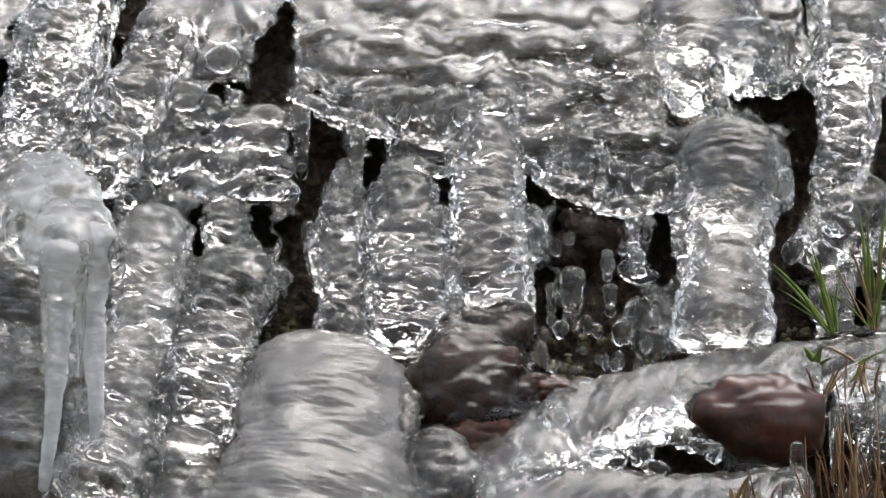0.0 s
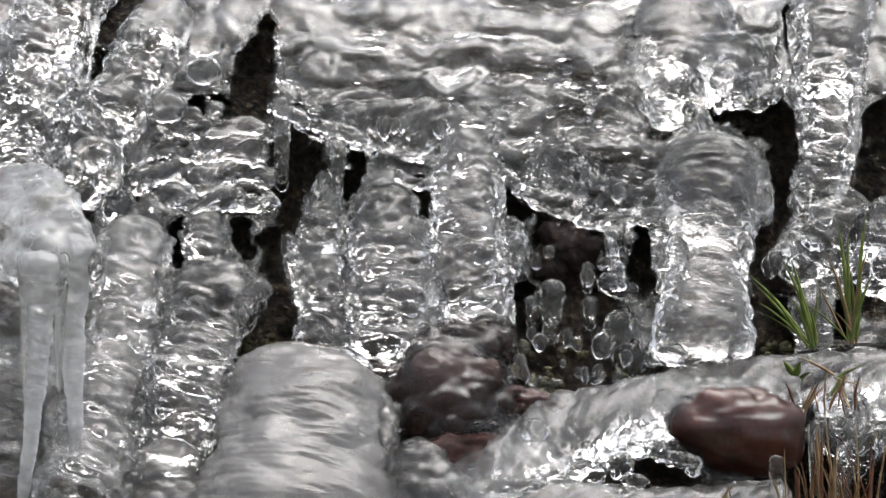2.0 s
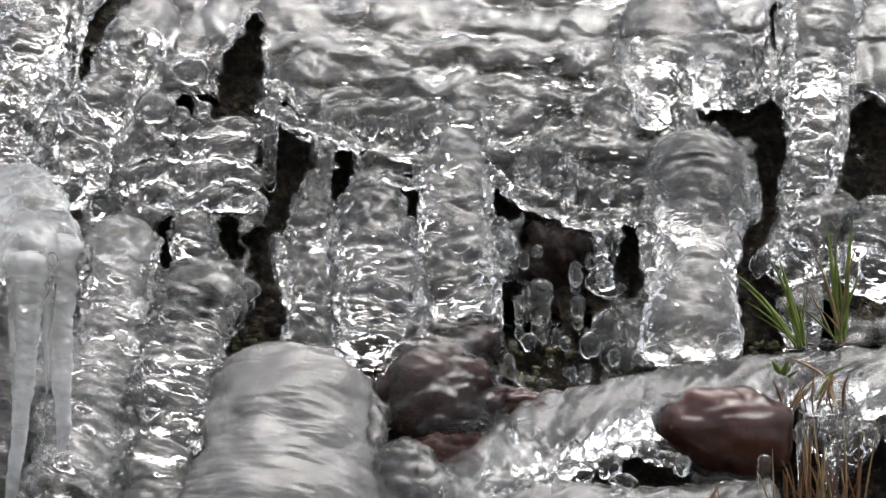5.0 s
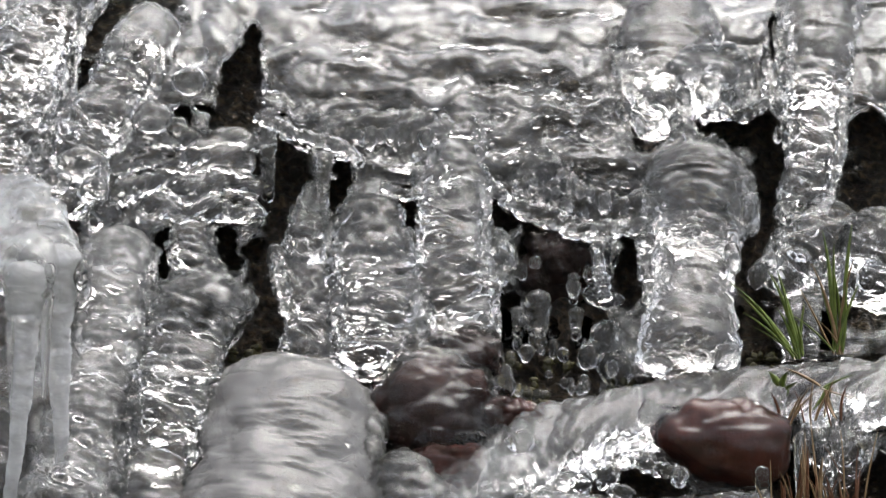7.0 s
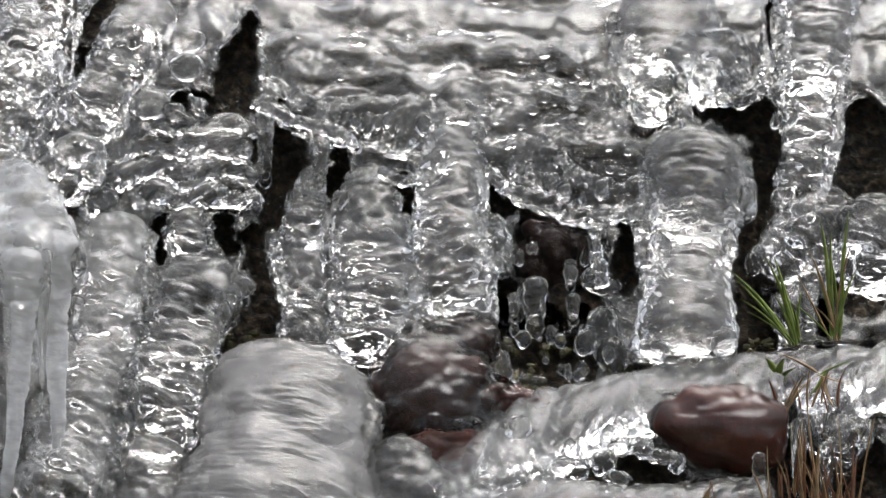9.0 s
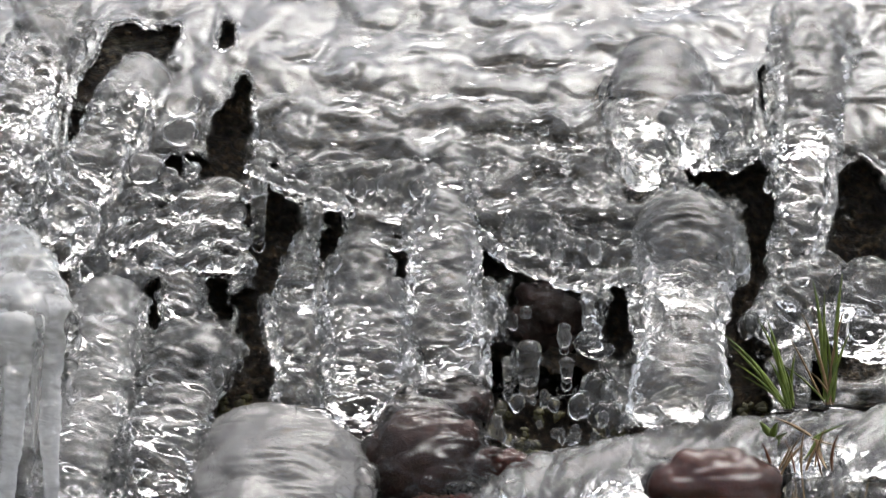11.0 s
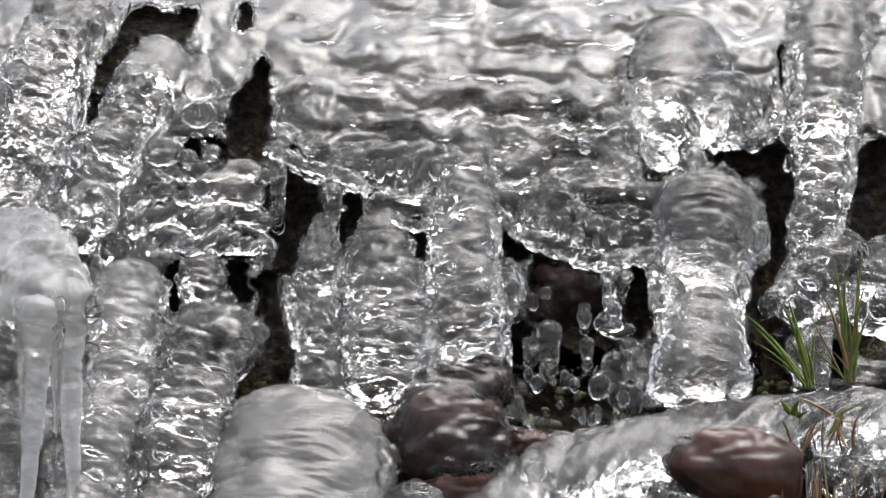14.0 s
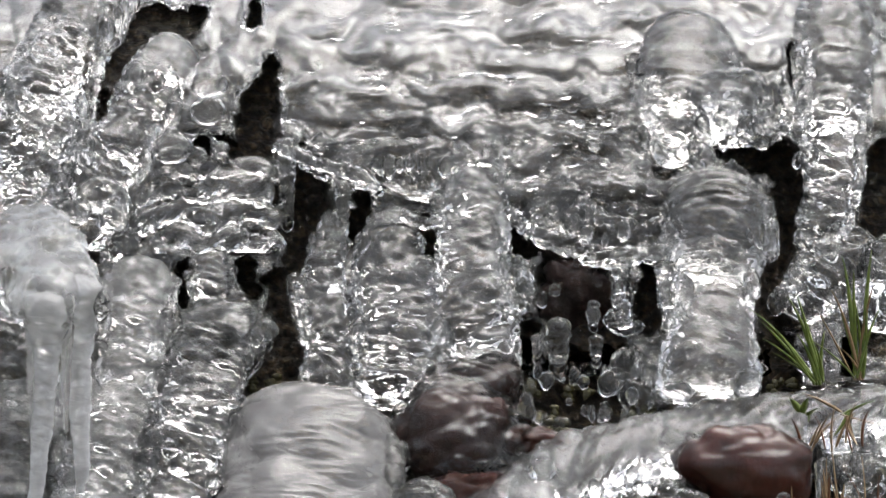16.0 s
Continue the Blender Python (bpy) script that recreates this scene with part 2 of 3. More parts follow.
def hollow(x, y, grow=1.0):
    """1 inside a gap of the ice, 0 on the ice."""
    wx = x + 13 * fbm(x / 26, y / 26, 3.1, 2)
    wy = y + 13 * fbm(x / 26, y / 26, 9.4, 2)
    best = 0.0
    for x0, y0, r0, x1, y1, r1 in HOLLOWS:
        reach = 2 * max(r0, r1)
        if min(x0, x1) - reach < wx < max(x0, x1) + reach and min(y0, y1) - reach < wy < max(y0, y1) + reach:
            dx, dy = x1 - x0, y1 - y0
            k = min(1, max(0, ((wx - x0) * dx + (wy - y0) * dy) / (dx * dx + dy * dy + 1e-6)))
            d = math.hypot(wx - x0 - k * dx, wy - y0 - k * dy) / ((r0 + (r1 - r0) * k) * grow)
            best = max(best, 1 - smooth(0.8, 1.2, d))
    return best


def rim(x, y):
    """The swollen edge of the ice round a gap."""
    k = hollow(x, y, 1.25)
    return math.sin(math.pi * min(1, k * 1.6)) * (0.4 + 1.2 * domes(x, y, 26, 40)) if 0 < k < 0.62 else 0.0


def edge(x, y):
    """0 at the border of the frozen stretch, 1 well inside it."""
    n = 60 * fbm(x / 130, y / 130, 17, 3)
    return smooth(0, 130, min(x + 250, 1820 - x, y + 320, 1060 - y) + n * 0.6)


def rock_height(x, y):
    n = 16 * fbm(x / 90, y / 70, 0, 4) + 14 * fbm(x / 22, y / 16, 5, 4)
    n -= 60 * hollow(x, y, 1.2)
    return n - 62 - 190 * (1 - edge(x, y))


rock = object_from("rock_face", *field(-260, 1830, -330, 1070, 6, rock_height), ROCK,
                   label="dark wet rock face under the ice", category="rock face", kind="structure")


def domes(x, y, s, seed):
    """Rounded knobs about s across."""
    d, _ = noise.voronoi(Vector((x / s, y / s, seed)))
    return 1 - min(1.0, d[0] * 1.15) ** 2


FEET = np.zeros((360, 540), dtype=np.float32)   # where formations stand on the bank, in cells of 4 units


def stand(path):
    """Marks the ground under a formation, which has no crust of its own."""
    gy, gx = np.mgrid[0:360, 0:540] * 4.0
    rows = spline(path, 12)
    for x, y, r, w in rows[len(rows) // 4:]:
        i0, i1, j0, j1 = int((x - r + 280) / 4), int((x + r + 280) / 4) + 1, int((y - r + 340) / 4), int((y + r + 340) / 4) + 1
        i0, j0 = max(0, i0), max(0, j0)
        d = np.hypot(gx[j0:j1, i0:i1] - 280 - x, gy[j0:j1, i0:i1] - 340 - y) / r
        FEET[j0:j1, i0:i1] = np.maximum(FEET[j0:j1, i0:i1], np.clip((0.85 - d) / 0.25, 0, 1))


def covered(x, y):
    i, j = int((x + 280) / 4), int((y + 340) / 4)
    return float(FEET[min(359, max(0, j)), min(539, max(0, i))])


def scales(x, y, s, seed):
    """Overlapping scallops, each s high and twice as wide, with bowed ripples on it."""
    p = Vector((x / s * 0.5, y / s, seed))
    d, near = noise.voronoi(p)
    u, v = p.x - near[0].x, p.y - near[0].y
    return (1 - min(1, d[0] * 1.1) ** 2) * abs(math.sin(math.pi * (2.4 * v + 2.6 * u * u + near[0].x))) ** 0.7


def crust_height(x, y):
    wx, wy = x + 20 * fbm(x / 60, y / 60, 1, 2), y + 26 * fbm(x / 70, y / 50, 2, 2)
    slab = smooth(480, 560, x) * smooth(330, 230, y)            # the broad upper sheet
    left = 1 - smooth(470, 560, x)
    band = math.sin(wy / 6.2 + 2.5 * fbm(x / 120, y / 90, 4, 2)) * (0.5 + 0.5 * fbm(x / 80, y / 60, 6, 2))
    h = 14 + 14 * fbm(x / 110, y / 80, 7, 2)
    h += slab * (18 + 30 * fbm(x / 150, wy / 46, 8, 2) + 2 * band + 11 * scales(wx, wy, 78, 21) + 22 * domes(wx * 0.5, wy, 46, 2) + 5 * domes(wx * 0.6, wy * 1.1, 22, 15))
    h += (1 - slab) * (24 * domes(wx, wy * 0.9, 50, 5) + 4 * domes(wx, wy, 24, 9) + 2 * band + 7 * scales(wx, wy, 60, 33))
    h += left * 12 * domes(wx, wy * 0.7, 60, 11)
    h -= 14 * (1 - slab) * smooth(520, 600, x)
    return h + 16 * rim(x, y) - 190 * hollow(x, y) - 330 * (1 - edge(x, y)) - 110 * covered(x, y)


def crust_under(x, y):
    """The melted underside of the crust, with air between it and the rock."""
    thick = 18 + 10 * fbm(x / 80, y / 50, 21, 1) + 7 * domes(x, y, 44, 31)
    return crust_height(x, y) - max(4, thick)


def crust_mesh():
    top, faces = field(-250, 1820, -320, 1060, 3.5, crust_height)
    low, under = field(-250, 1820, -320, 1060, 6, crust_under)
    return top + low, faces + [tuple(len(top) + k for k in reversed(f)) for f in under]


def ground_sheet():
    """One sheet: an added unseen rise behind the camera, the flat in front, the bank, the field above, out to the
    horizon.
    """
    slope = [bank(784, y, lie(y) - 190) for y in range(1500, -350, -60)]
    d = (slope[1] - slope[0]).normalized()
    low = slope[0] - d * (slope[0].z / d.z)
    high = slope[-1]
    # first points: unseen slope behind the camera, added to darken reflections in the ice
    line = [(-900, 60), (-200, 45), (-40, 16), (-10, 3.4), (-4.2, 0.5), (-2.6, 0.0), (low.y - 0.4, 0), (low.y - 0.1, 0.0), (low.y, 0.01)]
    line += [(p.y, p.z) for p in slope]
    line += [(high.y + 0.3, high.z + 0.12), (high.y + 1.5, high.z + 0.5), (10, 2.6), (60, 5), (900, 9)]
    xs = [-900, -200, -40, -10, -3, -1, -0.4, 0, 0.4, 1, 3, 10, 40, 200, 900]
    verts = [(x, y, z + 0.05 * fbm(x, y, 0, 2) * (abs(x) > 0.9)) for y, z in line for x in xs]
    nx = len(xs)
    faces = [(j * nx + i, j * nx + i + 1, (j + 1) * nx + i + 1, (j + 1) * nx + i) for j in range(len(line) - 1) for i in range(nx - 1)]
    return verts, faces


object_from("ground", *ground_sheet(), SOIL, label="brown winter ground and grassy bank", category="ground", kind="structure")


# ---------------------------------------------------------------- columns of ice
def column(path, seed, mat=ICE_GREY, label="rippled column of clear grey ice", knobs=(), drips=12, **kw):
    """A formation of ice: its shaft, named knobs, and small drips frozen along its sides."""
    x, y, r, w = path[-1]
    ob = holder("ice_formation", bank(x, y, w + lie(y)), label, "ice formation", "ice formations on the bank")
    object_from("shaft", *tube(path, seed, **kw), mat, ob)
    stand(path)
    for x, y, rx, ry, w in knobs:
        object_from("knob", *blob(x, y, rx, ry, w, x * 0.1 + y), ICE_CLEAR, ob)
    rnd = random.Random(seed)
    rows = spline(path, 8)
    for _ in range(drips):
        x, y, r, w = rows[rnd.randrange(len(rows) // 8, max(len(rows) * 7 // 8, len(rows) // 8 + 1))]
        side, size = rnd.choice((-1, 1)) * rnd.uniform(0.8, 0.99), rnd.uniform(0.5, 1.0) * min(22, 0.32 * r)
        object_from("drip", *blob(x + side * r, y, size, size * rnd.uniform(1.0, 1.9), w + r * 0.6 * math.sqrt(1 - side * side), seed + y, 0.25), ICE_CLEAR, ob)
    return ob


def columns():
    column([(180, -190, 70, 20), (160, -60, 66, 22), (115, 60, 72, 26), (78, 180, 78, 30), (58, 290, 82, 34), (70, 390, 92, 36)], 1, ICE_CLEAR,
           label="thick knobbly column of clear ice", drips=16, period=34, rough=0.24, size=34)
    column([(345, -10, 45, 14), (305, 60, 56, 22), (262, 135, 60, 26), (215, 205, 62, 32), (196, 262, 54, 36), (180, 345, 42, 30)], 2, ICE_CLEAR,
           label="bulging column of clear ice with rounded drops", drips=14, period=38, rough=0.20, size=40,
           knobs=[(205, 256, 46, 36, 78), (164, 282, 24, 24, 78), (226, 300, 28, 28, 74), (140, 335, 28, 28, 70), (395, 105, 32, 26, 50), (395, 60, 34, 24, 44), (330, 170, 36, 28, 56), (372, 185, 22, 18, 54)])
    column([(20, 345, 70, 90), (66, 372, 94, 190), (112, 402, 86, 310), (150, 428, 58, 360), (164, 470, 42, 328), (167, 515, 30, 288)], 30, ICE_WHITE, ends=(0.5, 1.0),
           label="rounded cloudy shoulder of ice from which icicles hang", period=26, ripple=0.08, rough=0.20, size=50, drips=14)
    column([(50, 385, 60, 200), (88, 412, 58, 340), (110, 440, 46, 400), (108, 485, 36, 366), (104, 530, 28, 326)], 31, ICE_WHITE,
           "rounded cloudy root of a long icicle", ends=(0.5, 1.0), period=30, ripple=0.06, rough=0.2, size=50, drips=5)
    column([(60, 400, 100, 20), (70, 520, 100, 20), (60, 640, 84, 6), (40, 760, 84, -20), (60, 900, 100, -24)], 3, ICE_WHITE,
           "wide column of pale clear ice", drips=22, period=40, rough=0.24, size=46)
    column([(285, 375, 52, 10), (268, 460, 68, 24), (255, 560, 68, 28), (235, 660, 66, 26), (205, 760, 78, 22), (180, 900, 95, 20)], 4, ICE_WHITE,
           "cloudy grey ice column with soft ripples", period=34, ripple=0.06)
    column([(424, 462, 64, 14), (420, 490, 80, 22), (402, 540, 74, 26), (385, 600, 78, 30), (370, 670, 76, 26), (345, 740, 70, 18), (330, 810, 50, 10)], 5,
           label="stout ice column, clear above and grey below", period=34, knobs=[(494, 492, 24, 22, 40), (335, 480, 18, 14, 30), (470, 520, 26, 18, 40)])
    column([(398, 350, 26, 22), (396, 385, 36, 26), (396, 415, 38, 28), (394, 440, 32, 28)], 6, label="short white-rimmed stub of ice", period=22, ripple=0.14)
    column([(620, 285, 20, 6), (606, 350, 32, 10), (598, 420, 38, 16), (612, 500, 44, 20), (612, 560, 46, 22), (590, 610, 52, 16)], 7, ICE_CLEAR,
           "slim ice column with many swollen rings", period=36, ripple=0.13,
           knobs=[(548, 415, 16, 26, 14), (560, 470, 18, 24, 18), (566, 505, 14, 16, 20), (548, 440, 12, 20, 22)])
    column([(722, 280, 34, 12), (716, 325, 50, 22), (716, 390, 66, 28), (722, 460, 74, 34), (735, 540, 86, 36), (725, 622, 74, 26)], 8,
           label="ringed column of grey ice with a flat bright foot", period=42, ripple=0.085, ends=(0.6, 0.25))
    column([(880, 130, 50, 24), (870, 215, 46, 36), (864, 275, 58, 42), (860, 345, 62, 44), (862, 430, 68, 42), (880, 510, 66, 36), (890, 572, 56, 26)], 9,
           label="ringed column of clear ice under the sheet's lip", period=42, ripple=0.085, ends=(0.8, 0.3))
    column([(1282, 225, 74, 24), (1292, 300, 98, 36), (1296, 340, 94, 44), (1292, 390, 76, 48), (1290, 450, 68, 50), (1284, 510, 76, 54), (1278, 565, 92, 58), (1280, 618, 90, 46)], 10, ICE_GREY,
           label="big bright ringed ice column standing on the ledge", period=32, ripple=0.055, rough=0.08, drips=8, ends=(0.6, 0.3), knobs=[(1368, 330, 30, 26, 50), (1225, 600, 30, 26, 60), (1345, 590, 26, 30, 66)])
    column([(1520, -120, 70, 20), (1510, 0, 74, 26), (1508, 90, 66, 30), (1500, 170, 54, 34), (1496, 250, 46, 36), (1478, 345, 42, 30)], 11, ICE_CLEAR,
           label="tall narrow ice column with white rims", period=44, ripple=0.1, knobs=[(1462, 195, 16, 26, 46), (1530, 260, 14, 30, 40), (1448, 335, 20, 22, 36)])
    column([(1560, 330, 50, 6), (1500, 390, 66, 16), (1450, 440, 50, 24), (1430, 470, 40, 20)], 12, label="clear ice lobe hanging beside the grass", drips=22, period=30, rough=0.20)
    column([(1640, 340, 66, 10), (1620, 410, 80, 18), (1590, 490, 70, 20)], 13, label="clear ice lobe beside the grass", period=34, rough=0.20)
    for n, fold in enumerate(([(326, 222, 14, 20), (370, 206, 22, 24), (430, 214, 18, 22), (480, 204, 24, 20), (522, 226, 14, 14)],
                              [(262, 276, 16, 24), (310, 244, 26, 30), (365, 252, 22, 34), (430, 238, 32, 36), (512, 254, 22, 24)],
                              [(236, 318, 18, 22), (280, 300, 30, 30), (350, 284, 26, 34), (400, 296, 38, 42), (460, 276, 26, 34), (524, 300, 24, 24)],
                              [(296, 346, 20, 22), (340, 326, 26, 34), (385, 344, 24, 40), (430, 330, 34, 44), (490, 338, 20, 34), (522, 326, 18, 24)])):
        column(fold, 60 + n, ICE_CLEAR, "clear wavy fold of an ice shelf over hollow rock", drips=7, period=60, ripple=0.05, rough=0.42, flat=0.6, turn=35, size=44)
    column([(228, 372, 22, 14), (240, 344, 30, 20), (262, 318, 26, 20)], 64, ICE_CLEAR, "dark clear lump of ice under the shelf", drips=4, period=40, rough=0.2)
    column([(985, 250, 44, 14), (1070, 305, 42, 26), (1140, 335, 40, 32), (1230, 340, 46, 28)], 15, ICE_CLEAR, "clear dripping lip of the ice sheet", drips=26, period=30, rough=0.24, flat=0.5)
    column([(570, 172, 36, 20), (625, 198, 40, 30), (700, 200, 48, 36), (780, 206, 58, 38), (850, 195, 54, 36)], 16, ICE_CLEAR, "swollen lip of the ice sheet", drips=20, period=46, rough=0.20, flat=0.6)
    column([(1240, -40, 70, 20), (1240, 40, 92, 30), (1236, 110, 86, 34), (1216, 165, 56, 34), (1200, 205, 30, 30)], 17, ends=(0.5, 1.4), label="bright fold of ice on the sheet", period=26, ripple=0.07, rough=0.10)
    column([(1310, 60, 70, 26), (1320, 120, 60, 36), (1310, 160, 40, 36)], 18, label="bright fold of ice above the bare rock", period=34, rough=0.24, knobs=[(1270, 190, 26, 26, 44), (1350, 140, 22, 24, 40), (1240, 180, 20, 18, 48)])
    # the low lobes
    column([(600, 600, 62, 8), (590, 650, 130, 20), (585, 720, 150, 40), (575, 800, 158, 48), (560, 900, 190, 50), (540, 1000, 200, 40)], 20, ICE_LOBE,
           "big smooth lobe of grey ice with arched ripples", drips=5, knobs=[(498, 642, 40, 18, 36), (560, 612, 42, 20, 40), (622, 610, 44, 20, 44), (452, 690, 24, 26, 40)], period=19, ripple=0.03, chop=1.0, rough=0.09, arch=1.0, flat=0.55, segs=64, ends=(0.5, 0.3), size=90)
    column([(715, 790, 60, 20), (760, 840, 90, 30), (800, 920, 120, 30)], 21, ICE_GREY, "low lobe of grey ice", period=19, ripple=0.024, chop=1.0, flat=0.5, segs=48)
    column([(835, 862, 40, 40), (905, 820, 76, 46), (1000, 772, 96, 50), (1110, 724, 98, 50), (1240, 684, 88, 46), (1360, 662, 80, 40), (1480, 660, 80, 36), (1640, 655, 90, 30), (1800, 640, 90, 24)], 22, ICE_BRIGHT,
           "bright ledge of ice lying across the bank", drips=5, period=28, ripple=0.045, chop=1.2, rough=0.2, flat=0.42, segs=72, turn=48, size=64)
    column([(840, 888, 44, 50), (930, 874, 52, 56), (1040, 872, 54, 60), (1150, 880, 50, 64), (1300, 872, 50, 60), (1440, 860, 50, 50)], 23, ICE_BRIGHT, "smooth lower lip of ice", drips=3, period=24, ripple=0.04, chop=1.1, segs=48, flat=0.5, turn=45)
    column([(1190, 690, 30, 66), (1240, 706, 34, 84), (1290, 716, 24, 92), (1325, 726, 14, 96)], 26, ICE_CLEAR, "clear tongue of ice over the red stone", period=26, rough=0.20, drips=5, flat=0.6)
    column([(905, 370, 24, 30), (935, 410, 34, 36), (925, 462, 24, 32)], 27, ICE_CLEAR, "knot of small clear ice drops", period=24, rough=0.32, size=18, drips=16)
    column([(356, 765, 46, 10), (335, 840, 74, 16), (345, 930, 100, 20), (350, 1010, 110, 20)], 24, ICE_GREY, "low lobe of clear ice", period=20, ripple=0.04, flat=0.6)
    column([(1490, 690, 46, 24), (1535, 735, 52, 28), (1590, 790, 60, 20)], 25, ICE_GREY, "ice among the dry stems", drips=26, period=30, rough=0.28)
    column([(886, 548, 50, 4), (884, 582, 66, 6), (850, 632, 112, 6), (838, 690, 124, 6), (846, 750, 104, 6), (850, 812, 60, 6)], 29, ICE_GLAZE,
           "clear rippled ice flowing over brown stones", drips=5, period=19, ripple=0.022, chop=1.0, rough=0.16, flat=0.72, segs=72, ends=(0.4, 0.4), size=60)


def rims():
    """Thin bright beads of ice along the lips and collars."""
    kw = dict(mat=ICE_CLEAR, period=46, ripple=0.16, rough=0.5, size=30, chop=0.8, segs=20, step=3, flat=0.95)
    lip = "thin beaded rim of clear ice along a lip"
    column([(922, 280, 11, 66), (958, 316, 13, 74), (1008, 336, 15, 76), (1050, 350, 18, 76), (1100, 366, 16, 76), (1150, 364, 18, 76), (1212, 350, 18, 72)], 41, label=lip, drips=12, **kw)
    column([(508, 165, 10, 82), (540, 178, 12, 84), (580, 196, 13, 84), (618, 206, 14, 84), (655, 214, 12, 84), (694, 246, 11, 80)], 42, label=lip, drips=10, **kw)
    column([(836, 288, 6, 110), (850, 273, 7, 114), (876, 266, 7, 116), (902, 276, 7, 112), (916, 302, 8, 100), (922, 340, 8, 90), (912, 362, 9, 88)], 43, label="thin bright collar of ice round a column", drips=4, **kw)
    column([(1550, 160, 8, 80), (1553, 205, 8, 80), (1541, 250, 8, 80), (1529, 300, 7, 76), (1517, 336, 9, 74)], 44, label="thin bright ridge of ice down a column", drips=4, **kw)
    column([(1298, 172, 16, 62), (1335, 156, 14, 62), (1375, 160, 14, 60), (1410, 140, 12, 60), (1425, 92, 10, 56), (1412, 58, 10, 56)], 45, label=lip, drips=10, **kw)
    column([(735, 285, 10, 70), (760, 300, 11, 74), (790, 302, 11, 84), (812, 285, 10, 92)], 46, label=lip, drips=4, **kw)
    column([(168, 246, 9, 104), (204, 232, 10, 112), (240, 250, 9, 106), (246, 288, 8, 98)], 47, label="thin bright collar of ice round a bulge", drips=3, **kw)
    column([(1118, 372, 14, 72), (1122, 430, 13, 66), (1130, 492, 17, 56)], 48, label="clear drop-ended runnel of ice", drips=4, **kw)
    column([(1196, 372, 12, 72), (1203, 440, 13, 66), (1209, 494, 14, 62)], 49, label="clear drop-ended runnel of ice", drips=4, **kw)
    column([(205, 10, 7, 60), (196, 70, 7, 60), (188, 130, 8, 62), (160, 160, 9, 66)], 50, label="thin bright ridge of ice down a column", drips=4, **kw)
    column([(340, 400, 9, 50), (330, 440, 9, 52), (322, 478, 10, 50)], 51, label="thin bright ridge of ice beside a gap", drips=3, **kw)
    column([(560, 400, 13, 40), (552, 440, 13, 42), (566, 500, 14, 44), (572, 520, 10, 40)], 52, label="string of clear drops down a column", drips=6, **kw)
    column([(1330, 200, 13, 44), (1300, 215, 14, 50), (1270, 205, 18, 56), (1245, 190, 16, 60)], 53, label=lip, drips=6, **kw)


columns()
rims()
crust = object_from("ice_crust", *crust_mesh(), ICE_FLOW,
                    label="rippled clear ice crust frozen over the rock", category="ice", kind="structure")


# ---------------------------------------------------------------- icicles
def icicle(x, y, length, r, w, seed, mat=ICE_MILK, label="long hanging icicle", bend=0.0, tip=0.2, ripple=0.11):
    """It hangs straight down from its root; a drop clings to its tip."""
    w0 = w + lie(y)
    path = [(x + bend * k * k, y + length * k, r * (1 - (1 - tip) * k ** 0.8), w0 - 0.1 * length * k) for k in (0, 0.2, 0.4, 0.6, 0.8, 1.0)]
    ob = holder("icicle", bank(x, y, w0), label, "icicle", "icicles")
    object_from("shaft", *tube(path, seed, ripple=ripple, period=max(10, r * 1.1), rough=0.12, flat=0.95, segs=20, step=3, size=20, ends=(0.9, 1.6), slope=False), mat, ob)
    object_from("drop", *blob(x + bend, y + length * 0.99, r * tip * 1.05, r * tip * 1.3, w0 - 0.1 * length, seed, 0.05, slope=False), WATER, ob)
    return ob


icicle(164, 395, 402, 36, 390, 1, bend=10, tip=0.26, label="long cloudy icicle hanging clear of the bank")
icicle(110, 425, 447, 31, 415, 2, bend=-34, tip=0.32, label="long cloudy icicle hanging clear of the bank")
icicle(142, 470, 196, 17, 370, 3, ICE_WHITE, "short clear icicle between two long ones")
icicle(84, 470, 260, 15, 380, 4, ICE_WHITE, "thin clear icicle beside a long one")
for i, (x, y, ln, r, w) in enumerate([(534, 150, 155, 17, 100), (632, 225, 80, 16, 95), (800, 255, 50, 16, 80), (1122, 350, 120, 20, 64), (1208, 370, 130, 17, 64),
                                      (1012, 470, 90, 24, 20), (1075, 440, 48, 12, 16), (975, 500, 46, 12, 10), (1080, 500, 50, 14, 6), (418, 158, 34, 17, 60),
                                      (912, 290, 80, 14, 80), (940, 430, 44, 12, 40), (1436, -10, 50, 12, 20), (1500, 480, 120, 16, 70), (340, 450, 40, 8, 20)]):
    icicle(x, y, ln, r, w, 10 + i, ICE_GREY, "small clear drop-ended icicle", tip=0.7, ripple=0.14)


# ---------------------------------------------------------------- stones
def stone(x, y, rx, ry, w, depth, seed, mat, label, rough=0.25, glaze=0.07, facet=0.25, wave=0.018):
    """A stone, lumpy at two scales, under a skin of ice."""
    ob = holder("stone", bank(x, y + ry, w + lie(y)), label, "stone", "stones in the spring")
    object_from("body", *blob(x, y, rx, ry, w, seed, rough, depth, 40, 56, (0.6 if facet else 0.9) * max(rx, ry), facet=facet), mat, ob)
    if glaze:
        object_from("ice_glaze", *blob(x, y, rx * (1 + glaze), ry * (1 + glaze), w, seed, rough, depth * (1 + 1.6 * glaze), 90, 80, (0.6 if facet else 0.9) * max(rx, ry), wave=wave, facet=facet), ICE_GLAZE, ob, "thin rippled skin of clear ice")
    return ob


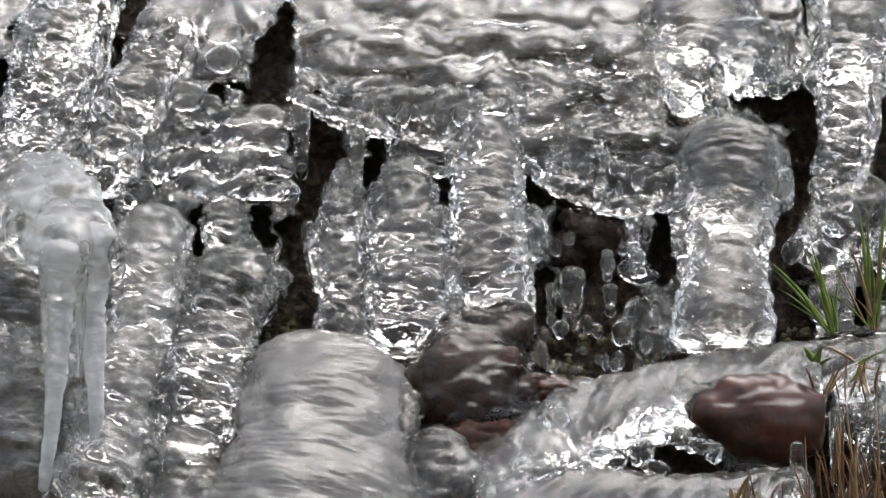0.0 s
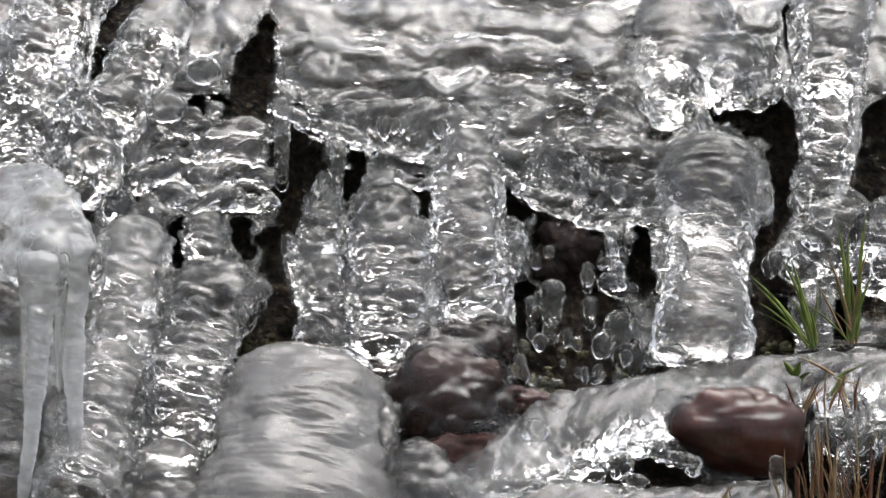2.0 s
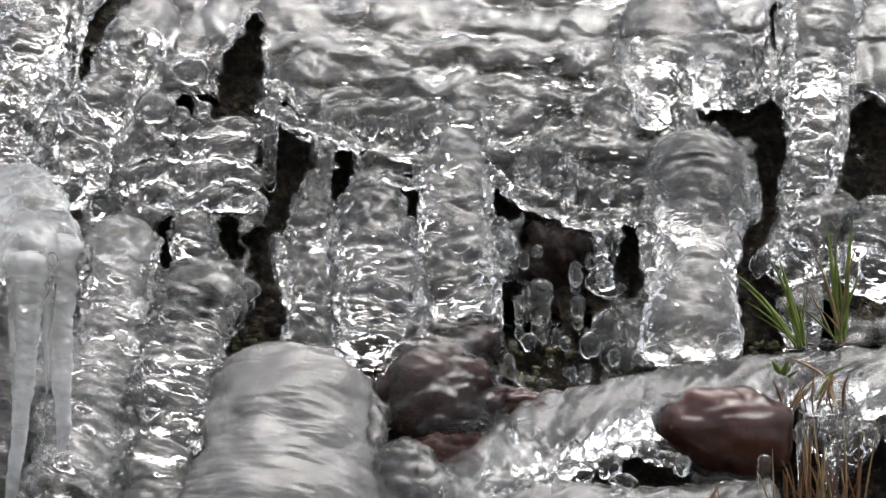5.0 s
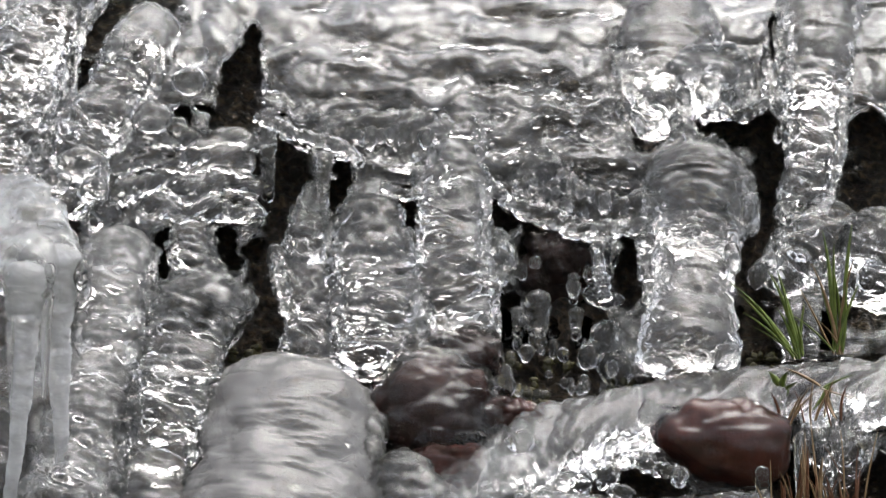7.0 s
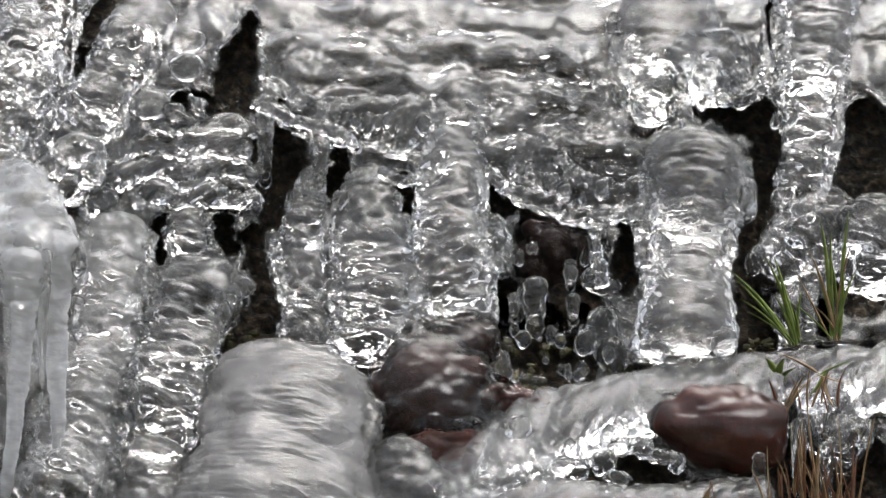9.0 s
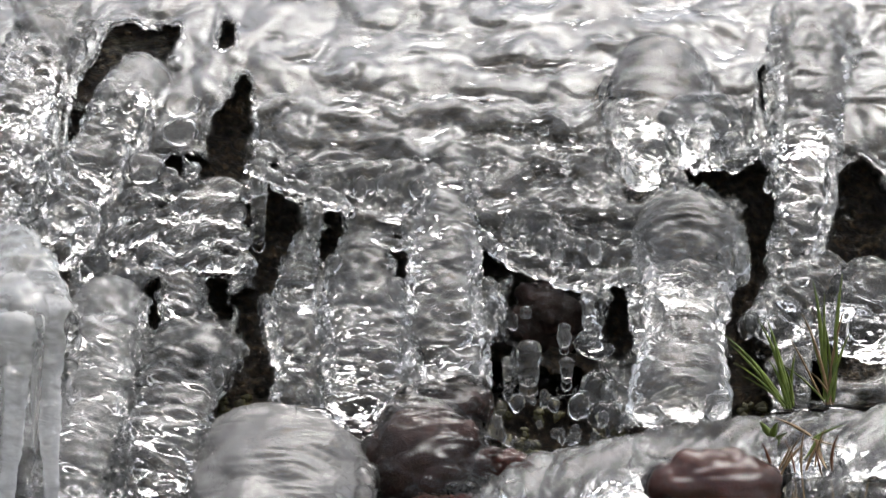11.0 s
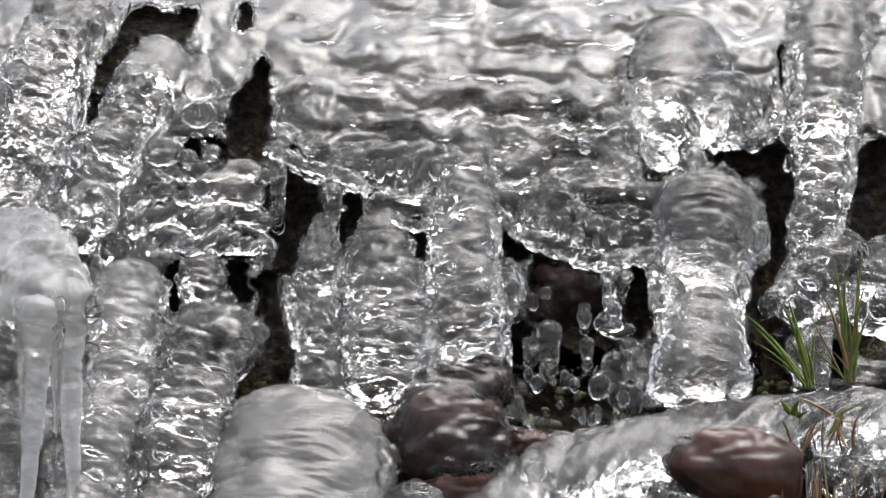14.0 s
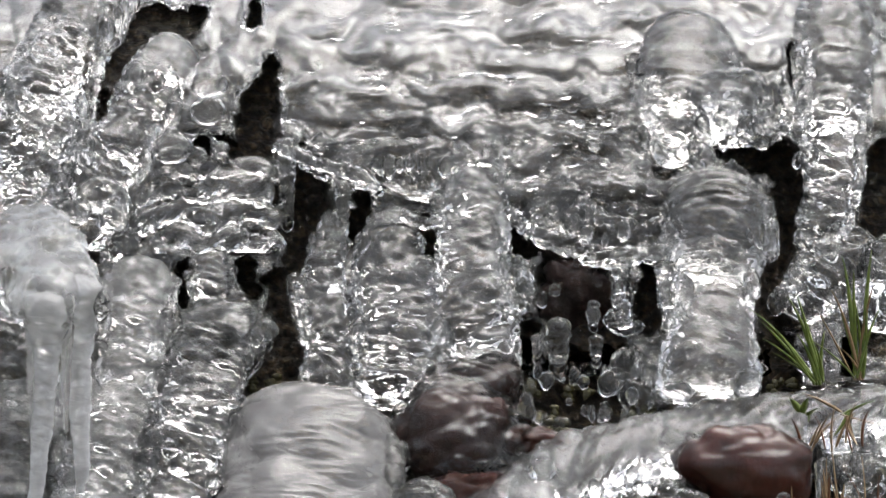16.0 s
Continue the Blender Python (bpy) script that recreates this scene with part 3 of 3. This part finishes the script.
stone(830, 680, 108, 84, 4, 66, 4, BROWN_STONE, "red-brown wet stone under rippled ice", 0.3, 0)
stone(885, 590, 56, 36, 0, 44, 14, BROWN_STONE, "dark brown wet stone under rippled ice", 0.3, 0)
stone(860, 785, 74, 48, 0, 52, 8, RED_STONE, "dark red wet stone under rippled ice", 0.3, 0)
stone(968, 694, 78, 34, 4, 46, 6, RED_STONE, "low red-brown wet stone", 0.3, 0.07)
stone(1334, 736, 116, 72, 58, 66, 9, RED_STONE, "smooth round red stone glazed with ice", 0.3, 0.06, 0.0, 0.006)
stone(1045, 430, 74, 70, -85, 40, 12, BROWN_STONE, "dark red-brown stone in the hollow under the ice", 0.3)


# ---------------------------------------------------------------- grass
def blade(parent, x, y, w, dx, dy, dw, width, mat, curl):
    """A bent, keeled blade from its root."""
    verts, faces, n = [], [], 12
    for i in range(n + 1):
        k = i / n
        cx, cy, cw = x + dx * k + curl * k * k, y + dy * (k - 0.15 * k ** 3), w + lie(y) + dw * k * k
        hw = width * min(1, 0.55 + 2 * k) * (1 - k ** 2.2) * 0.5 + 0.35
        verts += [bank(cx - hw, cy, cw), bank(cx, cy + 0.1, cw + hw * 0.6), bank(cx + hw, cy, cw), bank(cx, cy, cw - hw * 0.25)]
    for i in range(n):
        for k in range(4):
            q = (k + 1) % 4
            faces.append((4 * i + k, 4 * i + q, 4 * i + 4 + q, 4 * i + 4 + k))
    return object_from("blade", verts, faces, mat, parent)


def tuft(x, y, w, count, spread, height, mats, seed, label, lean=0.0, width=11, wide=14):
    rnd = random.Random(seed)
    h = holder("grass_tuft", bank(x, y, w + lie(y)), label, "grass", "grass on the bank")
    for i in range(count):
        s, hh = rnd.uniform(-1, 1), height * rnd.uniform(0.45, 1.1)
        blade(h, x + rnd.uniform(-wide, wide), y + rnd.uniform(-6, 12), w + rnd.uniform(-10, 10), spread * s + lean * hh, -hh,
              rnd.uniform(-10, 50), width * rnd.uniform(0.6, 1.15), rnd.choice(mats), rnd.uniform(-22, 22))


def sward(root, blades, mats, label):
    """A tuft whose blades are laid one by one: tip's shift to the side and up, width, curl."""
    x, y, w = root
    h = holder("grass_tuft", bank(x, y, w + lie(y)), label, "grass", "grass on the bank")
    for i, (dx, dy, width, curl) in enumerate(blades):
        blade(h, x + (i % 4 - 1.5) * 5, y + i % 3 * 4, w + i % 5 * 4, dx - curl, dy, 10 + i % 3 * 18, width, mats[i % len(mats)], curl)


sward((1474, 584, 66), [(-116, -150, 10, -14), (-104, -132, 8, 18), (-58, -184, 9, -18), (-46, -176, 8, 10), (-92, -92, 7, -12), (-24, -140, 8, 6), (8, -104, 6, 8), (-14, -78, 6, -8), (-72, -120, 6, 10), (-36, -96, 7, -10), (-86, -64, 5, 8)], [GRASS],
      "tuft of fresh green grass growing out of ice")
sward((1545, 576, 76), [(-22, -250, 9, -16), (-6, -226, 7, 10), (-52, -190, 6, -14), (16, -262, 9, 10), (-88, -84, 5, -20), (30, -200, 6, 14), (-34, -130, 6, 8), (4, -154, 6, -12), (-64, -140, 4, 10), (40, -140, 6, 6), (-14, -176, 5, -20), (-44, -70, 5, -16)], [GRASS, GRASS, STRAW],
      "tuft of green and dry grass")
tuft(1500, 700, 96, 10, 26, 90, [STRAW, RUST], 3, "tuft of dry straw-coloured grass frozen in ice", 0.05, 5, 60)
sward((1447, 640, 92), [(-18, -30, 16, -6), (10, -34, 14, 8), (24, -18, 12, 6), (-4, 26, 8, -4)], [GRASS], "small seedling with broad pale green leaves in ice")
sward((1520, 640, 110), [(-70, -40, 12, -10), (60, -30, 11, 12), (20, 60, 9, 10), (-30, 50, 9, -8), (84, 24, 10, 10)], [STRAW, GRASS], "pale flattened grass blades frozen into the ledge")
tuft(1530, 895, 114, 9, 20, 180, [STRAW, RUST], 8, "bleached grass stalks standing frozen in ice", 0.03, 7, 54)
tuft(1462, 850, 108, 5, 16, 90, [RUST, STRAW], 9, "rust-brown stalks beside the red stone", 0.05, 7, 20)
tuft(1540, 900, 100, 18, 44, 210, [RUST, STRAW, RUST], 4, "tuft of rust-brown dry stems", 0.0, 3.8, 50)
tuft(1470, 900, 90, 11, 40, 150, [RUST, STRAW], 7, "clump of dry brown stems below the ledge", 0.0, 3.8, 44)
tuft(1380, 905, 110, 8, 22, 90, [RUST, STRAW], 5, "tuft of rust-brown dry stems below the red stone", 0.0, 3.8, 66)
tuft(1310, 905, 110, 6, 26, 80, [GRASS, STRAW], 6, "small tuft of green grass", 0.1, 8)
for i, (x, y, ln, r) in enumerate([(1495, 480, 130, 17), (1440, 640, 90, 14), (1545, 640, 120, 16), (1480, 720, 120, 14), (1410, 780, 100, 13), (1530, 760, 110, 14)]):
    icicle(x, y, ln, r, 120, 60 + i, ICE_CLEAR, "clear icicle grown round a dry grass stem", tip=0.75, ripple=0.1)


# ---------------------------------------------------------------- moss and beads of ice in the hollow
def beads():
    """Beads and stubs of ice hanging in the dark hollow, each its own."""
    rnd = random.Random(5)
    spots = [(1135, 560, 34, 36), (1150, 610, 34, 32), (1100, 590, 20, 24), (1130, 488, 34, 16), (1075, 468, 14, 18), (1110, 478, 20, 20), (960, 318, 14, 16)]
    spots += [(rnd.uniform(940, 1190), rnd.uniform(560, 665), rnd.uniform(6, 15), rnd.uniform(7, 18)) for _ in range(34)]
    spots += [(rnd.uniform(935, 1010), rnd.uniform(345, 470), rnd.uniform(7, 16), rnd.uniform(8, 20)) for _ in range(7)]
    for i in range(150):                       # grains of ice on the darker part of the sheet
        x, y, r = rnd.uniform(900, 1190), rnd.uniform(95, 310), rnd.uniform(3.5, 9)
        if hollow(x, y) < 0.1 and covered(x, y) < 0.1:
            object_from("ice_bead", *blob(x, y, r * 1.3, r, crust_height(x, y), i, 0.25, rows=10, segs=14), ICE_CLEAR, label="tiny clear grain of ice on the ice sheet", category="ice bead", group="ice grains")
    for i in range(45):                       # and fewer, flatter ones higher up
        x, y, r = rnd.uniform(540, 1420), rnd.uniform(-170, 180), rnd.uniform(4, 9)
        if hollow(x, y) < 0.1 and covered(x, y) < 0.1:
            object_from("ice_bead", *blob(x, y, r * rnd.uniform(1.1, 2.2), r, crust_height(x, y), i, 0.3, rows=10, segs=14), ICE_CLEAR, label="small flat grain of clear ice on the ice sheet", category="ice bead", group="ice grains")
    under = [(1078, 812, 36, 20, 78), (1134, 800, 22, 20, 84), (1166, 776, 26, 15, 88), (1206, 776, 20, 18, 90), (1236, 790, 24, 15, 90), (1162, 828, 24, 12, 80), (1262, 800, 16, 20, 92), (1040, 836, 18, 14, 70)]
    for i, (x, y, rx, ry, w) in enumerate(under):
        object_from("ice_bead", *blob(x, y, rx, ry, w - 10, i + 70, 0.55, rows=20, segs=28), ICE_CLEAR, label="clear rounded bead of ice under the bright ledge", category="ice bead", group="ice beads")
    for i, (x, y, rx, ry) in enumerate(spots):
        object_from("ice_bead", *blob(x, y, rx, ry, rnd.uniform(-40, 0), i, 0.2), ICE_CLEAR, label="small clear bead of ice in the dark hollow", category="ice bead", group="ice beads")


beads()


def moss(x, y, w, size, seed):
    rnd = random.Random(seed)
    h = holder("moss", bank(x, y, w + lie(y)), "yellow-green moss cushion on wet rock", "moss", "moss cushions")
    for i in range(10):
        object_from("cushion", *blob(x + rnd.uniform(-size, size), y + rnd.uniform(-0.6, 0.6) * size, rnd.uniform(5, 12), rnd.uniform(4, 9), w + rnd.uniform(-8, 8), seed + i, 0.5, rows=8, segs=12), MOSS, h)


for i, (x, y, w, size) in enumerate([(985, 640, -40, 26), (1010, 665, -30, 24), (1160, 640, -30, 20), (960, 600, -60, 20), (490, 590, -80, 26), (1050, 600, -60, 24), (1410, 600, -50, 24), (1330, 880, 60, 20)]):
    moss(x, y, w, size, i * 13)


# ---------------------------------------------------------------- what moves: pulses of water and falling drops
def pulse(x, y, length, width, seed):
    """A rigid slug of peaty water that slides under the ice sheet."""
    path = [(x, y - length / 2, width * 0.5, 0), (x + 4, y - length * 0.1, width * 0.8, 0), (x - 2, y + length * 0.2, width, 0), (x + 2, y + length / 2, width * 0.8, 0)]
    return object_from("water_pulse", *tube(path, seed, ripple=0.15, period=30, rough=0.5, flat=0.32, segs=20, size=16), BROWN_WATER,
                       label="dark slug of water running down under the ice", category="water", group="water pulses")


def falling_drop(x, y, r, seed):
    return object_from("water_drop", *blob(x, y, r, r * 1.5, 0, seed, 0.05, r, drop=0.5, slope=False), WATER,
                       label="clear drop of water falling from the ice lip", category="water drop", group="water drops")


def slide(ob, x, t0, t1, y0=-230, y1=480, w=48):
    """Rows of a slide from the top of the sheet, faster and faster, into the hollow below its lip."""
    home = bank(x, y0, lie(y0) + w)
    keep = ob.matrix_world.translation.copy()
    rows = [(0.0, Matrix.Translation(keep))] if t0 > 0 else []
    for k in range(9):
        f = k / 8
        y = y0 + (y1 - y0) * (0.55 * f + 0.45 * f * f)
        out = w if y < 330 else w - 1.2 * (y - 330)
        rows.append((t0 + (t1 - t0) * f, Matrix.Translation(keep + bank(x + 10 * math.sin(f * 5 + x), y, lie(y) + out) - home)))
    rows.append((16.0, rows[-1][1]))
    walk(ob, rows)


def fall(ob, x, y, w, t0, drop_y):
    """A drop swells at the lip, lets go and falls out of sight behind the ice below."""
    keep = ob.matrix_world.translation.copy()
    home = bank(x, y, w)
    rows = [(0.0, Matrix.Translation(keep)), (t0, Matrix.Translation(keep))]
    for k in range(1, 5):
        yy = y + drop_y * (k / 4) ** 2
        rows.append((t0 + 0.05 * k, Matrix.Translation(keep + bank(x, yy, w - 0.21 * (yy - y)) - home)))
    rows.append((16.0, rows[-1][1]))
    walk(ob, rows)


PULSES = [(925, 0.1), (972, 1.9), (1100, 2.03), (970, 2.44), (1032, 2.62), (978, 3.04), (898, 3.55), (973, 4.15), (978, 4.23), (965, 4.9), (1090, 5.6), (975, 6.3),
          (940, 6.85), (1000, 7.15), (1034, 7.2), (985, 7.3), (1078, 7.94), (1066, 8.05), (965, 9.1), (1080, 10.0), (1047, 11.3), (962, 11.43), (892, 11.46),
          (1368, 12.19), (1342, 12.28), (866, 12.55), (1144, 13.1), (900, 13.15), (880, 13.77), (970, 15.1), (1325, 15.2)]


def motions():
    for i, (x, t0) in enumerate(PULSES):
        ob = pulse(x, -230, 100 + 20 * (i % 3), 13 + 2 * (i % 4), i + 3)
        slide(ob, x, t0, t0 + 0.7)
    for i, (x, y, t0) in enumerate([(1100, 440, 3.35), (1102, 445, 7.95), (1075, 470, 0.9), (1210, 500, 5.4), (1100, 440, 10.6), (1012, 560, 14.3), (1436, 40, 6.0), (1122, 470, 13.1)]):
        w = lie(y) + 44
        fall(falling_drop(x, y, 9 + i % 3, i), x, y, w, t0, 150)


motions()
